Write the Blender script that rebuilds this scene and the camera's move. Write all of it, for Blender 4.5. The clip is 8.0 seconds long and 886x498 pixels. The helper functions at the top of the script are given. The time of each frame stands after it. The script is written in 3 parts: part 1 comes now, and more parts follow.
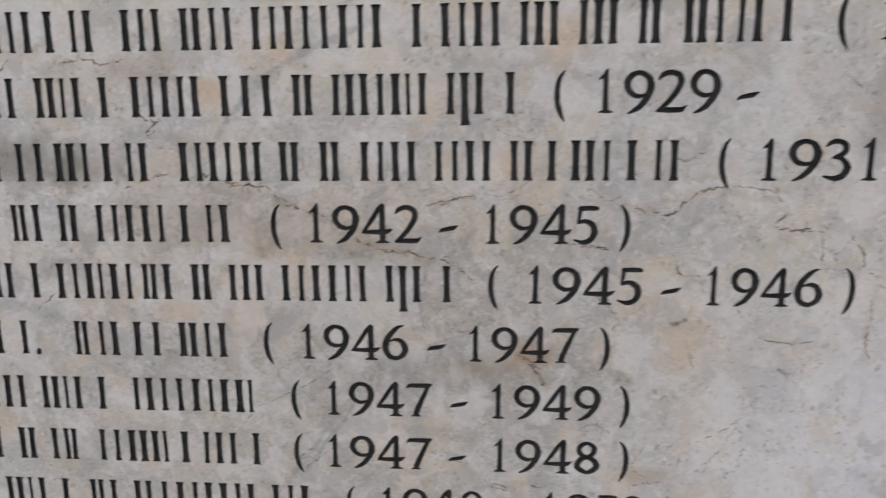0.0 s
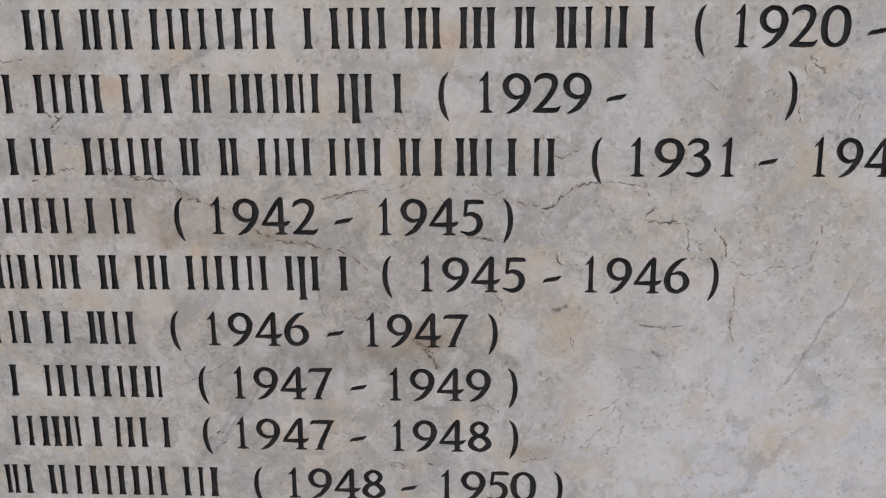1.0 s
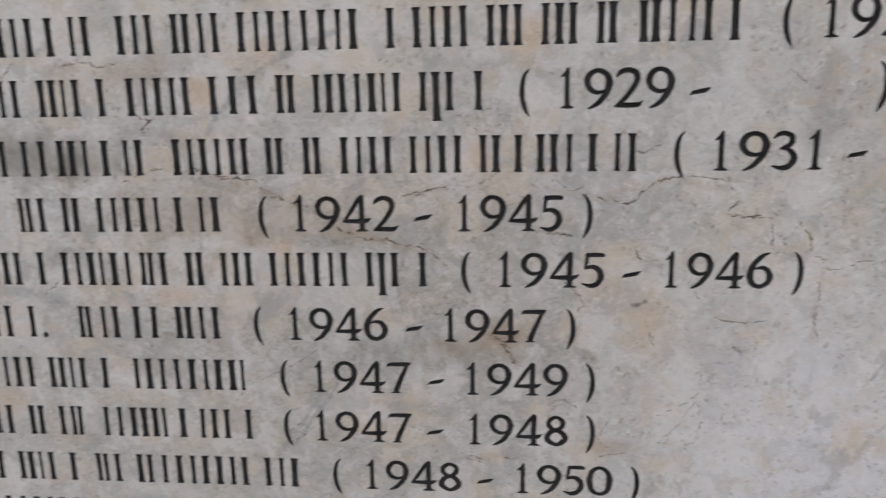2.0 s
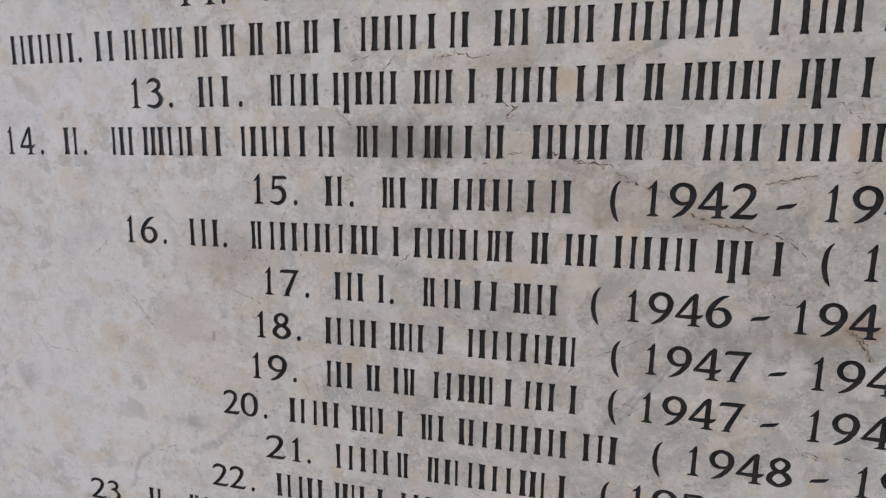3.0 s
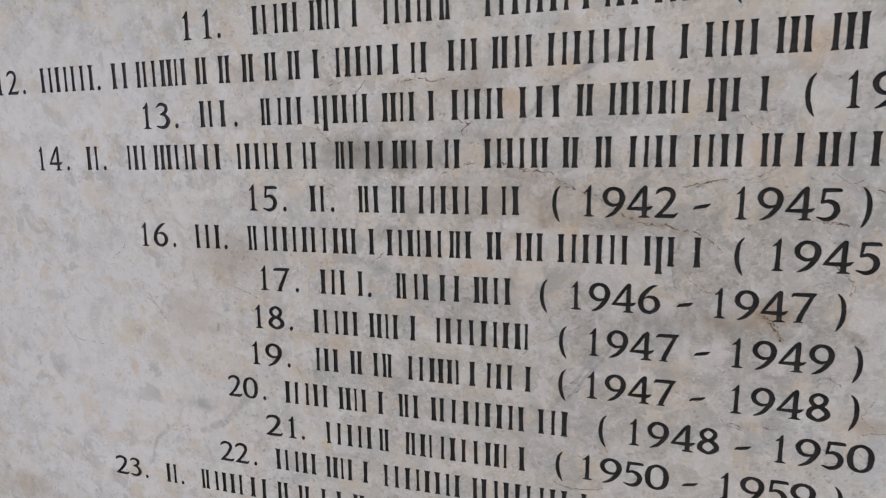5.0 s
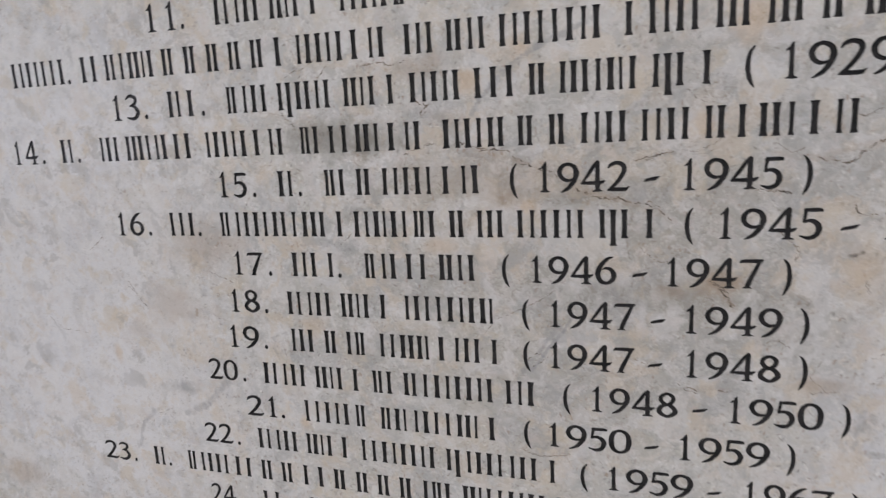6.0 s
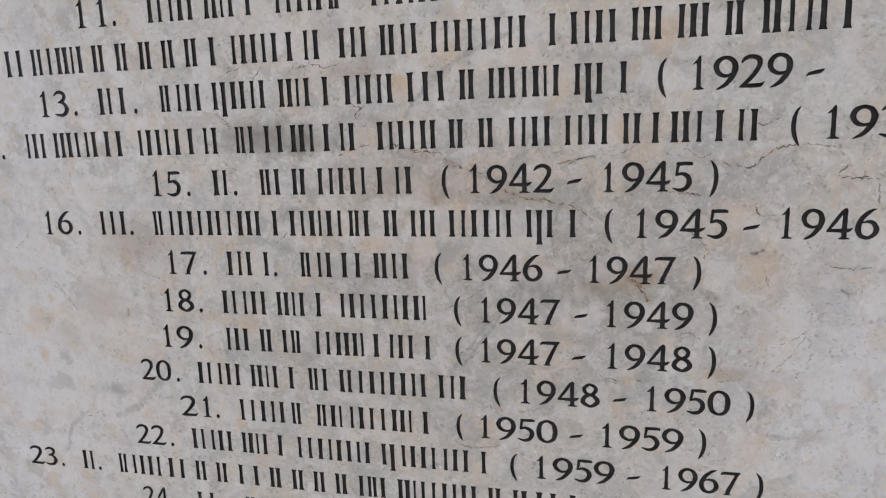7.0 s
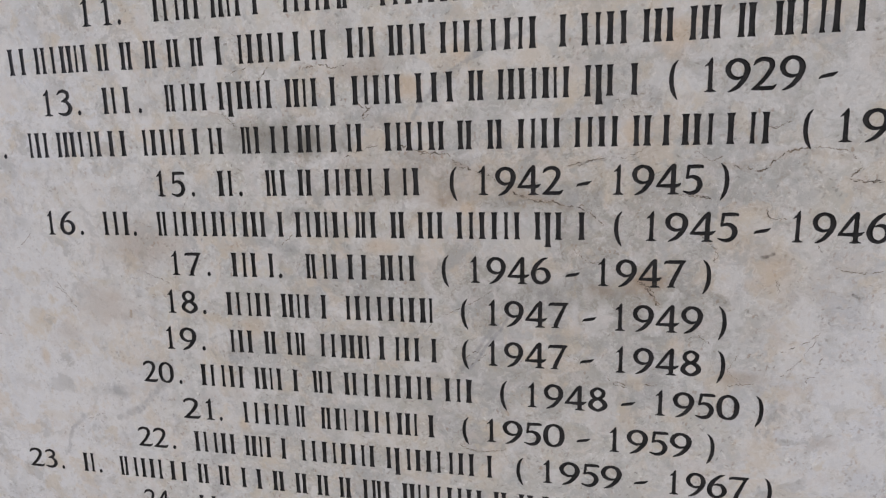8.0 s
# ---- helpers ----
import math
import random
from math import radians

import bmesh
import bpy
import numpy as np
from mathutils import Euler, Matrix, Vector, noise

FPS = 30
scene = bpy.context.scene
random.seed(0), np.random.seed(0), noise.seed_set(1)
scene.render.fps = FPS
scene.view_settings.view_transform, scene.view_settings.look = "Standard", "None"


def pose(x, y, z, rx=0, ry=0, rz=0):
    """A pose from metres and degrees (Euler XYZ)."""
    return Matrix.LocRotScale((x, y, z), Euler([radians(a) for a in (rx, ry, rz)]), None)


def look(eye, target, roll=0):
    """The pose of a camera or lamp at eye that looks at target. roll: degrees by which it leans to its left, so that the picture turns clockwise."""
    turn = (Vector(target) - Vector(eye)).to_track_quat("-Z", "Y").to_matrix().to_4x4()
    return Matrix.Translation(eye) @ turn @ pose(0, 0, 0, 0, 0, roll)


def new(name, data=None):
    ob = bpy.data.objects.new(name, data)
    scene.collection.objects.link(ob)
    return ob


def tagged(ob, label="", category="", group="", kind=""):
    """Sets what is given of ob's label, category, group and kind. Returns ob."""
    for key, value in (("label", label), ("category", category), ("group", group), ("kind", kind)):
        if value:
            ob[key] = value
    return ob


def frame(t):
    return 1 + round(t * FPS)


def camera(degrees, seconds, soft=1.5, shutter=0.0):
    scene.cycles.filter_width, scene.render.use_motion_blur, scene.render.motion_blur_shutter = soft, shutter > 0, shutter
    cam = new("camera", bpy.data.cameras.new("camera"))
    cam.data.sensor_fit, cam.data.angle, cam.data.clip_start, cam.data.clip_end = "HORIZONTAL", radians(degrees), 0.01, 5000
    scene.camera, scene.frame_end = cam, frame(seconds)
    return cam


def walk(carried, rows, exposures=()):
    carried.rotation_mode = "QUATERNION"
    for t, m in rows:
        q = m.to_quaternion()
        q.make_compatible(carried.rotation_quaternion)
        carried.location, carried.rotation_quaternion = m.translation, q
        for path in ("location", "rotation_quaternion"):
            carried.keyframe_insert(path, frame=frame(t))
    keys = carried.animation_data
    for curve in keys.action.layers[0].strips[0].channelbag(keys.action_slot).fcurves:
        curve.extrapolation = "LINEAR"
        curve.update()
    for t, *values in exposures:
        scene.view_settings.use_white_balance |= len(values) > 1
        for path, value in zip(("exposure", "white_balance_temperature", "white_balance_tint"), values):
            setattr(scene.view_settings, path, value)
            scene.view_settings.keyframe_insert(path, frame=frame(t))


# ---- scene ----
from mathutils import geometry

cam = camera(69.3, 8.0, soft=1.2, shutter=0.4)
PATH = [
    (0, (0.4754, -0.7807, 1.6173), (0.3388, 1.1619, 1.1617), -0.59),
    (0.5, (0.5688, -0.8040, 1.6309), (0.4834, 1.1412, 1.1737), -0.61),
    (1, (0.5828, -0.8253, 1.6210), (0.5256, 1.1187, 1.1544), -0.10),
    (1.2, (0.5797, -0.8276, 1.6194), (0.5213, 1.1165, 1.1537), -0.33),
    (2.3, (0.4386, -0.8438, 1.6298), (0.1693, 1.0744, 1.1318), -1.34),
    (2.5, (0.3579, -0.8658, 1.6243), (-0.0146, 1.0356, 1.1283), -1.43),
    (3, (0.2225, -0.9258, 1.6176), (-0.3173, 0.9394, 1.1383), -1.15),
    (3.5, (0.2304, -0.9478, 1.6208), (-0.3233, 0.9128, 1.1394), -0.61),
    (4, (0.2479, -0.9700, 1.6224), (-0.3204, 0.8858, 1.1397), -0.78),
    (4.5, (0.2801, -1.0050, 1.6373), (-0.2981, 0.8467, 1.1504), -1.16),
    (4.7, (0.3085, -1.0275, 1.6463), (-0.2784, 0.8240, 1.1693), -1.87),
    (5.8, (0.4268, -1.0264, 1.6452), (-0.2281, 0.7908, 1.1266), -3.25),
    (6, (0.4235, -1.0426, 1.6415), (-0.1868, 0.7882, 1.1162), -4.34),
    (6.5, (0.4447, -1.0725, 1.6370), (-0.0183, 0.8033, 1.1203), -3.09),
    (7, (0.4499, -1.0738, 1.6409), (0.0095, 0.8054, 1.1166), -2.92),
    (7.5, (0.4451, -1.0652, 1.6391), (0.0154, 0.8176, 1.1189), -2.77),
    (8, (0.4295, -1.0687, 1.6408), (-0.0010, 0.8138, 1.1201), -2.59),
]
walk(cam, [(t, look(eye, target, roll)) for t, eye, target, roll in PATH],
     exposures=[(0.0, -0.10, 6430, 9.8), (1.2, -0.12, 6430, 9.8), (2.4, -0.19, 6430, 9.8), (3.0, -0.13, 6430, 9.8), (4.5, -0.10, 6430, 9.8), (6.0, -0.07, 6430, 9.8), (8.0, -0.07, 6430, 9.8)])

# ---- light: an even, overcast sky with a very soft sun in front of the wall ----
world = bpy.data.worlds.new("sky")
scene.world = world
world.use_nodes = True
wn, wl = world.node_tree.nodes, world.node_tree.links
sky = wn.new("ShaderNodeTexSky")
sky.sky_type = "NISHITA"
sky.sun_disc = False
sky.sun_elevation = radians(52)
sky.sun_rotation = radians(200)
sky.dust_density = 4.0
wl.new(sky.outputs[0], wn["Background"].inputs[0])
wn["Background"].inputs[1].default_value = 0.11

sun = new("sun", bpy.data.lights.new("sun", "SUN"))
sun.data.energy, sun.data.angle, sun.data.color = 1.2, radians(35), (1.0, 0.97, 0.93)
sun.matrix_world = look((-1.6, -4.0, 6.0), (0, 0, 1.2))


# ---- materials ----
class Nodes:
    """Short ways to wire a node material."""

    def __init__(self, name):
        self.mat = bpy.data.materials.new(name)
        self.mat.use_nodes = True
        self.tree = self.mat.node_tree
        self.bsdf = self.tree.nodes["Principled BSDF"]

    def put(self, socket, value):
        if isinstance(value, bpy.types.NodeSocket):
            self.tree.links.new(value, socket)
        elif value is not None:
            socket.default_value = value

    def math(self, op, a, b=None, c=None):
        n = self.tree.nodes.new("ShaderNodeMath")
        n.operation = op
        for s, v in zip(n.inputs, (a, b, c)):
            self.put(s, v)
        return n.outputs[0]

    def vec(self, op, a, b=None, scale=None):
        n = self.tree.nodes.new("ShaderNodeVectorMath")
        n.operation = op
        self.put(n.inputs[0], a)
        self.put(n.inputs[1], b)
        if scale is not None:
            n.inputs[3].default_value = scale
        return n.outputs[1] if op in ("LENGTH", "DOT_PRODUCT") else n.outputs[0]

    def noise(self, where, scale, detail=4.0, rough=0.55, twist=0.0, colour=False):
        n = self.tree.nodes.new("ShaderNodeTexNoise")
        self.put(n.inputs["Vector"], where)
        n.inputs["Scale"].default_value, n.inputs["Detail"].default_value = scale, detail
        n.inputs["Roughness"].default_value, n.inputs["Distortion"].default_value = rough, twist
        return n.outputs[1 if colour else 0]

    def cells(self, where, scale, feature="F1", colour=False):
        n = self.tree.nodes.new("ShaderNodeTexVoronoi")
        n.feature = feature
        self.put(n.inputs["Vector"], where)
        n.inputs["Scale"].default_value = scale
        if not colour:
            return n.outputs["Distance"]
        one = self.tree.nodes.new("ShaderNodeSeparateColor")
        self.tree.links.new(n.outputs["Color"], one.inputs[0])
        return one.outputs[0]

    def span(self, v, lo, hi, out_lo=0.0, out_hi=1.0):
        n = self.tree.nodes.new("ShaderNodeMapRange")
        n.interpolation_type = "SMOOTHSTEP"
        for s, x in zip(n.inputs, (v, lo, hi, out_lo, out_hi)):
            self.put(s, x)
        return n.outputs[0]

    def mix(self, factor, a, b, blend="MIX"):
        n = self.tree.nodes.new("ShaderNodeMix")
        n.data_type, n.blend_type = "RGBA", blend
        self.put(n.inputs[0], factor)
        for s, v in ((n.inputs[6], a), (n.inputs[7], b)):
            self.put(s, (*v, 1.0) if isinstance(v, tuple) else v)
        return n.outputs[2]

    def bump(self, height, depth, strength=1.0, base=None):
        n = self.tree.nodes.new("ShaderNodeBump")
        n.inputs["Strength"].default_value, n.inputs["Distance"].default_value = strength, depth
        self.put(n.inputs["Height"], height)
        if base is not None:
            self.put(n.inputs["Normal"], base)
        return n.outputs[0]

    def here(self):
        return self.tree.nodes.new("ShaderNodeTexCoord").outputs["Object"]


STAIN = {"dark": (0.18, 0.166, 0.138), "brown": (0.33, 0.25, 0.18), "orange": (0.55, 0.39, 0.23),
         "blue": (0.670, 0.688, 0.745), "spot": (0.05, 0.04, 0.035), "grey": (0.27, 0.27, 0.29), "pale": (0.640, 0.634, 0.642), "grime": (0.278, 0.258, 0.228)}


def marble():
    n = Nodes("weathered_marble")
    p = n.here()
    wobble = n.vec("SUBTRACT", n.noise(p, 22, 5, 0.6, colour=True), (0.5, 0.5, 0.5))
    bent = n.vec("ADD", p, n.vec("SCALE", wobble, scale=0.05))
    crumpled = n.vec("ADD", p, n.vec("SCALE", wobble, scale=0.022))
    fine = n.vec("SUBTRACT", n.noise(p, 90, 4, 0.65, colour=True), (0.5, 0.5, 0.5))
    torn = n.vec("ADD", crumpled, n.vec("SCALE", fine, scale=0.012))
    edged = n.vec("ADD", crumpled, n.vec("SCALE", fine, scale=0.005))
    busy = n.span(n.noise(p, 5.5, 5, 0.6), 0.40, 0.60, 0.35, 1.0)

    def some(factor, much):
        return n.math("MULTIPLY", n.math("MULTIPLY", factor, busy), much)

    # soft clouds of cream, rose, grey and bluish grey
    cloud = n.noise(bent, 4.5, 6, 0.62, 0.6)
    tone = n.mix(n.span(cloud, 0.36, 0.62), (0.505, 0.492, 0.458), (0.440, 0.449, 0.455))
    tone = n.mix(n.math("MULTIPLY", n.span(n.noise(bent, 11, 6, 0.65), 0.47, 0.64), 0.55), tone, (0.560, 0.535, 0.503))
    tone = n.mix(n.math("MULTIPLY", n.span(n.noise(bent, 14, 6, 0.66, 0.5), 0.50, 0.66), 0.55), tone, (0.375, 0.380, 0.385))
    tone = n.mix(n.math("MULTIPLY", n.span(n.noise(crumpled, 9, 5, 0.6, 0.4), 0.54, 0.68), 0.55), tone, (0.56, 0.475, 0.385))

    # broad stains: middle across and up, reach, kind and strength
    rag = n.math("SUBTRACT", n.noise(p, 28, 5, 0.65), 0.5)

    def stain(x, z, rx, rz, kind, much):
        d = n.vec("LENGTH", n.vec("MULTIPLY", n.vec("SUBTRACT", p, (x, 0, z)), (1 / rx, 0, 1 / rz)))
        d = n.math("ADD", d, n.math("MULTIPLY", rag, 2.6))
        return n.mix(n.span(d, 0.25, 1.5, much, 0.0), tone, STAIN[kind])

    tone = stain(1.018, 1.118, 0.26, 0.17, "blue", 0.55)
    tone = stain(-1.014, 1.062, 0.30, 0.30, "blue", 0.55)
    tone = stain(-0.928, 1.555, 0.20, 0.16, "blue", 0.50)
    tone = stain(1.084, 1.593, 0.06, 0.08, "blue", 0.45)
    tone = stain(-0.751, 1.152, 0.36, 0.50, "pale", 0.62)
    tone = stain(-0.672, 1.503, 0.25, 0.10, "pale", 0.40)
    tone = stain(-0.567, 0.903, 0.30, 0.16, "pale", 0.35)
    tone = stain(0.932, 1.267, 0.26, 0.14, "pale", 0.40)
    tone = stain(0.977, 0.951, 0.30, 0.30, "blue", 0.55)
    tone = stain(-0.819, 0.853, 0.25, 0.25, "blue", 0.35)
    tone = stain(0.366, 1.378, 0.42, 0.15, "grime", 0.34)
    tone = stain(0.136, 1.499, 0.22, 0.07, "grime", 0.21)
    tone = stain(0.495, 1.208, 0.22, 0.08, "grime", 0.21)


    # smears of tan, bluish and pale stone with ragged edges, large to small
    tone = n.mix(some(n.span(n.noise(torn, 17, 5, 0.65), 0.54, 0.66), 0.50), tone, (0.49, 0.405, 0.315))
    tone = n.mix(n.math("MULTIPLY", n.span(n.noise(torn, 26, 5, 0.65), 0.55, 0.64), 0.36), tone, (0.41, 0.42, 0.455))
    tone = n.mix(n.math("MULTIPLY", n.span(n.noise(torn, 21, 6, 0.7, 0.5), 0.56, 0.62), 0.34), tone, (0.68, 0.66, 0.635))
    tone = n.mix(n.math("MULTIPLY", n.span(n.noise(torn, 38, 6, 0.7, 0.6), 0.56, 0.61), 0.34), tone, (0.70, 0.685, 0.66))
    tone = n.mix(some(n.span(n.noise(torn, 44, 6, 0.7, 0.5), 0.57, 0.63), 0.34), tone, (0.33, 0.325, 0.33))
    tone = n.mix(some(n.span(n.noise(torn, 63, 5, 0.7, 0.6), 0.57, 0.63), 0.34), tone, (0.50, 0.385, 0.30))
    shard = n.cells(torn, 70, colour=True)
    tone = n.mix(some(0.11, 1.0), tone, n.mix(shard, (0.26, 0.25, 0.25), (0.80, 0.78, 0.76)))
    # pale crystals and dull flecks
    tone = n.mix(n.math("MULTIPLY", n.span(n.noise(torn, 78, 5, 0.75), 0.58, 0.67), 0.65), tone, (0.82, 0.81, 0.79))
    tone = n.mix(some(n.span(n.noise(torn, 115, 5, 0.75, 0.6), 0.57, 0.68), 0.55), tone, (0.25, 0.225, 0.205))
    tone = n.mix(some(n.span(n.noise(torn, 52, 5, 0.7, 0.8), 0.57, 0.68), 0.45), tone, (0.31, 0.29, 0.265))

    # short scratches and chips that point all ways
    def flecks(turn, scale, share, wide, gate, much, colour):
        t = radians(turn)
        u = n.vec("DOT_PRODUCT", edged, (math.cos(t), 0, math.sin(t)))
        v = n.vec("DOT_PRODUCT", edged, (-math.sin(t), 0, math.cos(t)))
        both = n.tree.nodes.new("ShaderNodeCombineXYZ")
        n.put(both.inputs[0], n.math("MULTIPLY", u, 0.48))
        n.put(both.inputs[1], v)
        here = both.outputs[0]
        one = n.span(n.cells(here, scale, colour=True), share, share + 0.02)
        one = n.math("MULTIPLY", one, n.span(n.cells(here, scale), wide * 0.5, wide, 1.0, 0.0))
        one = n.math("MULTIPLY", one, n.span(n.noise(p, 13, 4, 0.6), gate, gate + 0.10))
        return n.mix(n.math("MULTIPLY", one, much), tone, colour)

    tone = flecks(52, 140, 0.56, 0.28, 0.38, 0.66, (0.20, 0.185, 0.175))
    tone = flecks(-38, 115, 0.58, 0.28, 0.41, 0.64, (0.215, 0.19, 0.175))
    tone = flecks(8, 165, 0.56, 0.31, 0.40, 0.60, (0.25, 0.20, 0.165))
    tone = flecks(83, 100, 0.62, 0.27, 0.40, 0.66, (0.30, 0.205, 0.15))
    tone = flecks(-64, 130, 0.66, 0.30, 0.42, 0.42, (0.80, 0.79, 0.77))
    tone = flecks(28, 90, 0.70, 0.30, 0.44, 0.40, (0.76, 0.745, 0.72))
    # a few thin rusty seams and dark hair lines
    seam = n.span(n.cells(torn, 13, "DISTANCE_TO_EDGE"), 0.0, 0.030, 1.0, 0.0)
    seam = n.math("MULTIPLY", seam, n.span(n.noise(p, 9, 4), 0.54, 0.66))
    tone = n.mix(n.math("MULTIPLY", seam, 0.42), tone, (0.30, 0.225, 0.17))
    hair = n.span(n.cells(torn, 25, "DISTANCE_TO_EDGE"), 0.0, 0.026, 1.0, 0.0)
    hair = n.math("MULTIPLY", hair, n.span(n.noise(p, 15, 4), 0.55, 0.64))
    tone = n.mix(n.math("MULTIPLY", hair, 0.50), tone, (0.19, 0.165, 0.145))
    rust = n.span(n.noise(edged, 150, 5, 0.75, 0.8), 0.575, 0.65)
    rust = n.math("MULTIPLY", rust, n.span(n.noise(p, 17, 4, 0.6), 0.48, 0.58))
    tone = n.mix(n.math("MULTIPLY", rust, 0.65), tone, (0.32, 0.22, 0.155))

    # the pale and the grimy parts again, thinly, over the pattern
    tone = stain(1.018, 1.049, 0.30, 0.24, "blue", 0.25)
    tone = stain(-0.974, 1.102, 0.36, 0.50, "blue", 0.27)
    tone = stain(-0.690, 1.102, 0.30, 0.42, "pale", 0.24)
    tone = stain(0.366, 1.378, 0.42, 0.15, "grime", 0.18)
    tone = stain(0.237, 1.618, 0.50, 0.12, "grime", 0.11)
    tone = stain(-0.085, 1.250, 0.24, 0.12, "grime", 0.12)
    tone = stain(0.40, 1.20, 0.36, 0.22, "grime", 0.30)
    tone = stain(0.05, 1.05, 0.36, 0.22, "grime", 0.20)
    tone = stain(0.62, 1.60, 0.40, 0.12, "grime", 0.16)
    tone = stain(-0.75, 1.68, 0.42, 0.16, "blue", 0.42)
    tone = stain(-0.80, 1.30, 0.40, 0.50, "blue", 0.22)

    # soft swirls, some sharp on one side
    swirl = n.vec("ADD", p, n.vec("SCALE", wobble, scale=0.11))
    drift = n.noise(swirl, 9, 3, 0.5, 1.0)
    tone = n.mix(n.math("MULTIPLY", n.span(drift, 0.51, 0.60), 0.46), tone, (0.650, 0.645, 0.655))
    tone = n.mix(n.math("MULTIPLY", n.span(drift, 0.47, 0.34), 0.28), tone, (0.445, 0.453, 0.485))
    tone = n.mix(n.math("MULTIPLY", n.span(n.noise(n.vec("ADD", swirl, (5.7, 0.0, 2.2)), 10, 4, 0.55, 0.8), 0.54, 0.66), 0.46), tone, (0.585, 0.495, 0.395))
    curl = n.noise(n.vec("ADD", swirl, (2.4, 0.0, 6.1)), 16, 4, 0.55, 1.2)
    tone = n.mix(n.math("MULTIPLY", n.math("MULTIPLY", n.span(curl, 0.46, 0.56), n.span(curl, 0.575, 0.56)), 0.34), tone, (0.70, 0.69, 0.685))

    # blotches of pale, ochre and cool grey stone that show through the grime
    tone = n.mix(n.math("MULTIPLY", n.span(n.noise(torn, 15, 6, 0.66, 0.4), 0.52, 0.61), 0.36), tone, (0.660, 0.655, 0.662))
    tone = n.mix(some(n.span(n.noise(n.vec("ADD", torn, (3.1, 0.0, 1.7)), 13, 6, 0.66, 0.4), 0.53, 0.61), 0.48), tone, (0.545, 0.465, 0.355))
    tone = n.mix(some(n.span(n.noise(n.vec("ADD", torn, (7.3, 0.0, 4.9)), 18, 6, 0.66, 0.5), 0.53, 0.60), 0.46), tone, (0.315, 0.315, 0.32))
    tone = n.mix(n.math("MULTIPLY", n.span(n.noise(n.vec("ADD", torn, (1.9, 0.0, 8.3)), 24, 5, 0.66, 0.4), 0.55, 0.63), 0.34), tone, (0.575, 0.530, 0.515))

    # smaller stains
    tone = stain(0.192, 1.430, 0.03, 0.016, "brown", 0.5)
    tone = stain(0.231, 1.420, 0.014, 0.016, "orange", 0.42)
    tone = stain(0.070, 1.349, 0.03, 0.014, "orange", 0.36)
    tone = stain(0.075, 1.657, 0.018, 0.02, "brown", 0.4)
    tone = stain(0.221, 1.679, 0.012, 0.028, "orange", 0.32)
    tone = stain(0.928, 1.620, 0.014, 0.036, "brown", 0.3)
    tone = stain(1.045, 1.660, 0.02, 0.014, "orange", 0.25)
    tone = stain(0.460, 1.275, 0.022, 0.012, "brown", 0.5)
    tone = stain(0.437, 1.228, 0.014, 0.012, "pale", 0.55)
    tone = stain(0.416, 1.243, 0.006, 0.014, "pale", 0.6)
    tone = stain(-0.257, 0.961, 0.012, 0.02, "orange", 0.4)
    tone = stain(0.533, 1.292, 0.02, 0.022, "brown", 0.45)
    tone = stain(0.234, 1.675, 0.012, 0.024, "orange", 0.32)
    tone = stain(0.102, 1.570, 0.03, 0.014, "brown", 0.3)
    tone = stain(-0.205, 1.182, 0.03, 0.02, "orange", 0.28)
    tone = stain(-0.637, 1.150, 0.03, 0.022, "brown", 0.3)
    tone = stain(-0.710, 1.092, 0.01, 0.022, "orange", 0.4)
    tone = stain(0.313, 1.564, 0.04, 0.018, "pale", 0.3)
    tone = stain(-0.123, 1.342, 0.022, 0.014, "grey", 0.25)
    tone = stain(0.305, 1.281, 0.016, 0.016, "pale", 0.45)
    tone = stain(-0.114, 1.545, 0.095, 0.034, "dark", 0.60)
    tone = stain(-0.035, 1.532, 0.06, 0.020, "dark", 0.45)
    tone = stain(0.455, 1.266, 0.16, 0.030, "dark", 0.24)
    tone = stain(0.336, 1.438, 0.10, 0.030, "dark", 0.30)
    tone = stain(0.136, 1.469, 0.16, 0.040, "brown", 0.28)
    tone = stain(-0.428, 1.346, 0.09, 0.048, "brown", 0.42)
    tone = stain(-0.539, 1.213, 0.06, 0.045, "brown", 0.34)
    tone = stain(-1.111, 0.729, 0.06, 0.035, "brown", 0.4)
    tone = stain(0.038, 1.653, 0.034, 0.018, "brown", 0.45)
    tone = stain(0.534, 1.285, 0.034, 0.024, "brown", 0.55)
    tone = stain(0.687, 1.123, 0.034, 0.012, "brown", 0.45)
    tone = stain(0.729, 1.307, 0.028, 0.05, "orange", 0.22)
    tone = stain(0.139, 1.627, 0.022, 0.024, "orange", 0.55)
    tone = stain(0.560, 1.681, 0.028, 0.028, "orange", 0.45)
    tone = stain(0.500, 1.544, 0.016, 0.021, "orange", 0.45)
    tone = stain(0.921, 1.570, 0.022, 0.036, "grey", 0.35)
    tone = stain(-0.545, 1.015, 0.020, 0.013, "grey", 0.65)

    # soft grey veins from one end to the other
    sway = n.vec("ADD", n.vec("ADD", p, n.vec("SCALE", wobble, scale=0.012)), n.vec("SCALE", fine, scale=0.002))
    patchy = n.span(n.noise(p, 60, 5, 0.7), 0.36, 0.58, 0.30, 1.0)
    frayed = n.math("MULTIPLY", n.math("SUBTRACT", n.noise(p, 75, 4, 0.6), 0.5), 2.6)

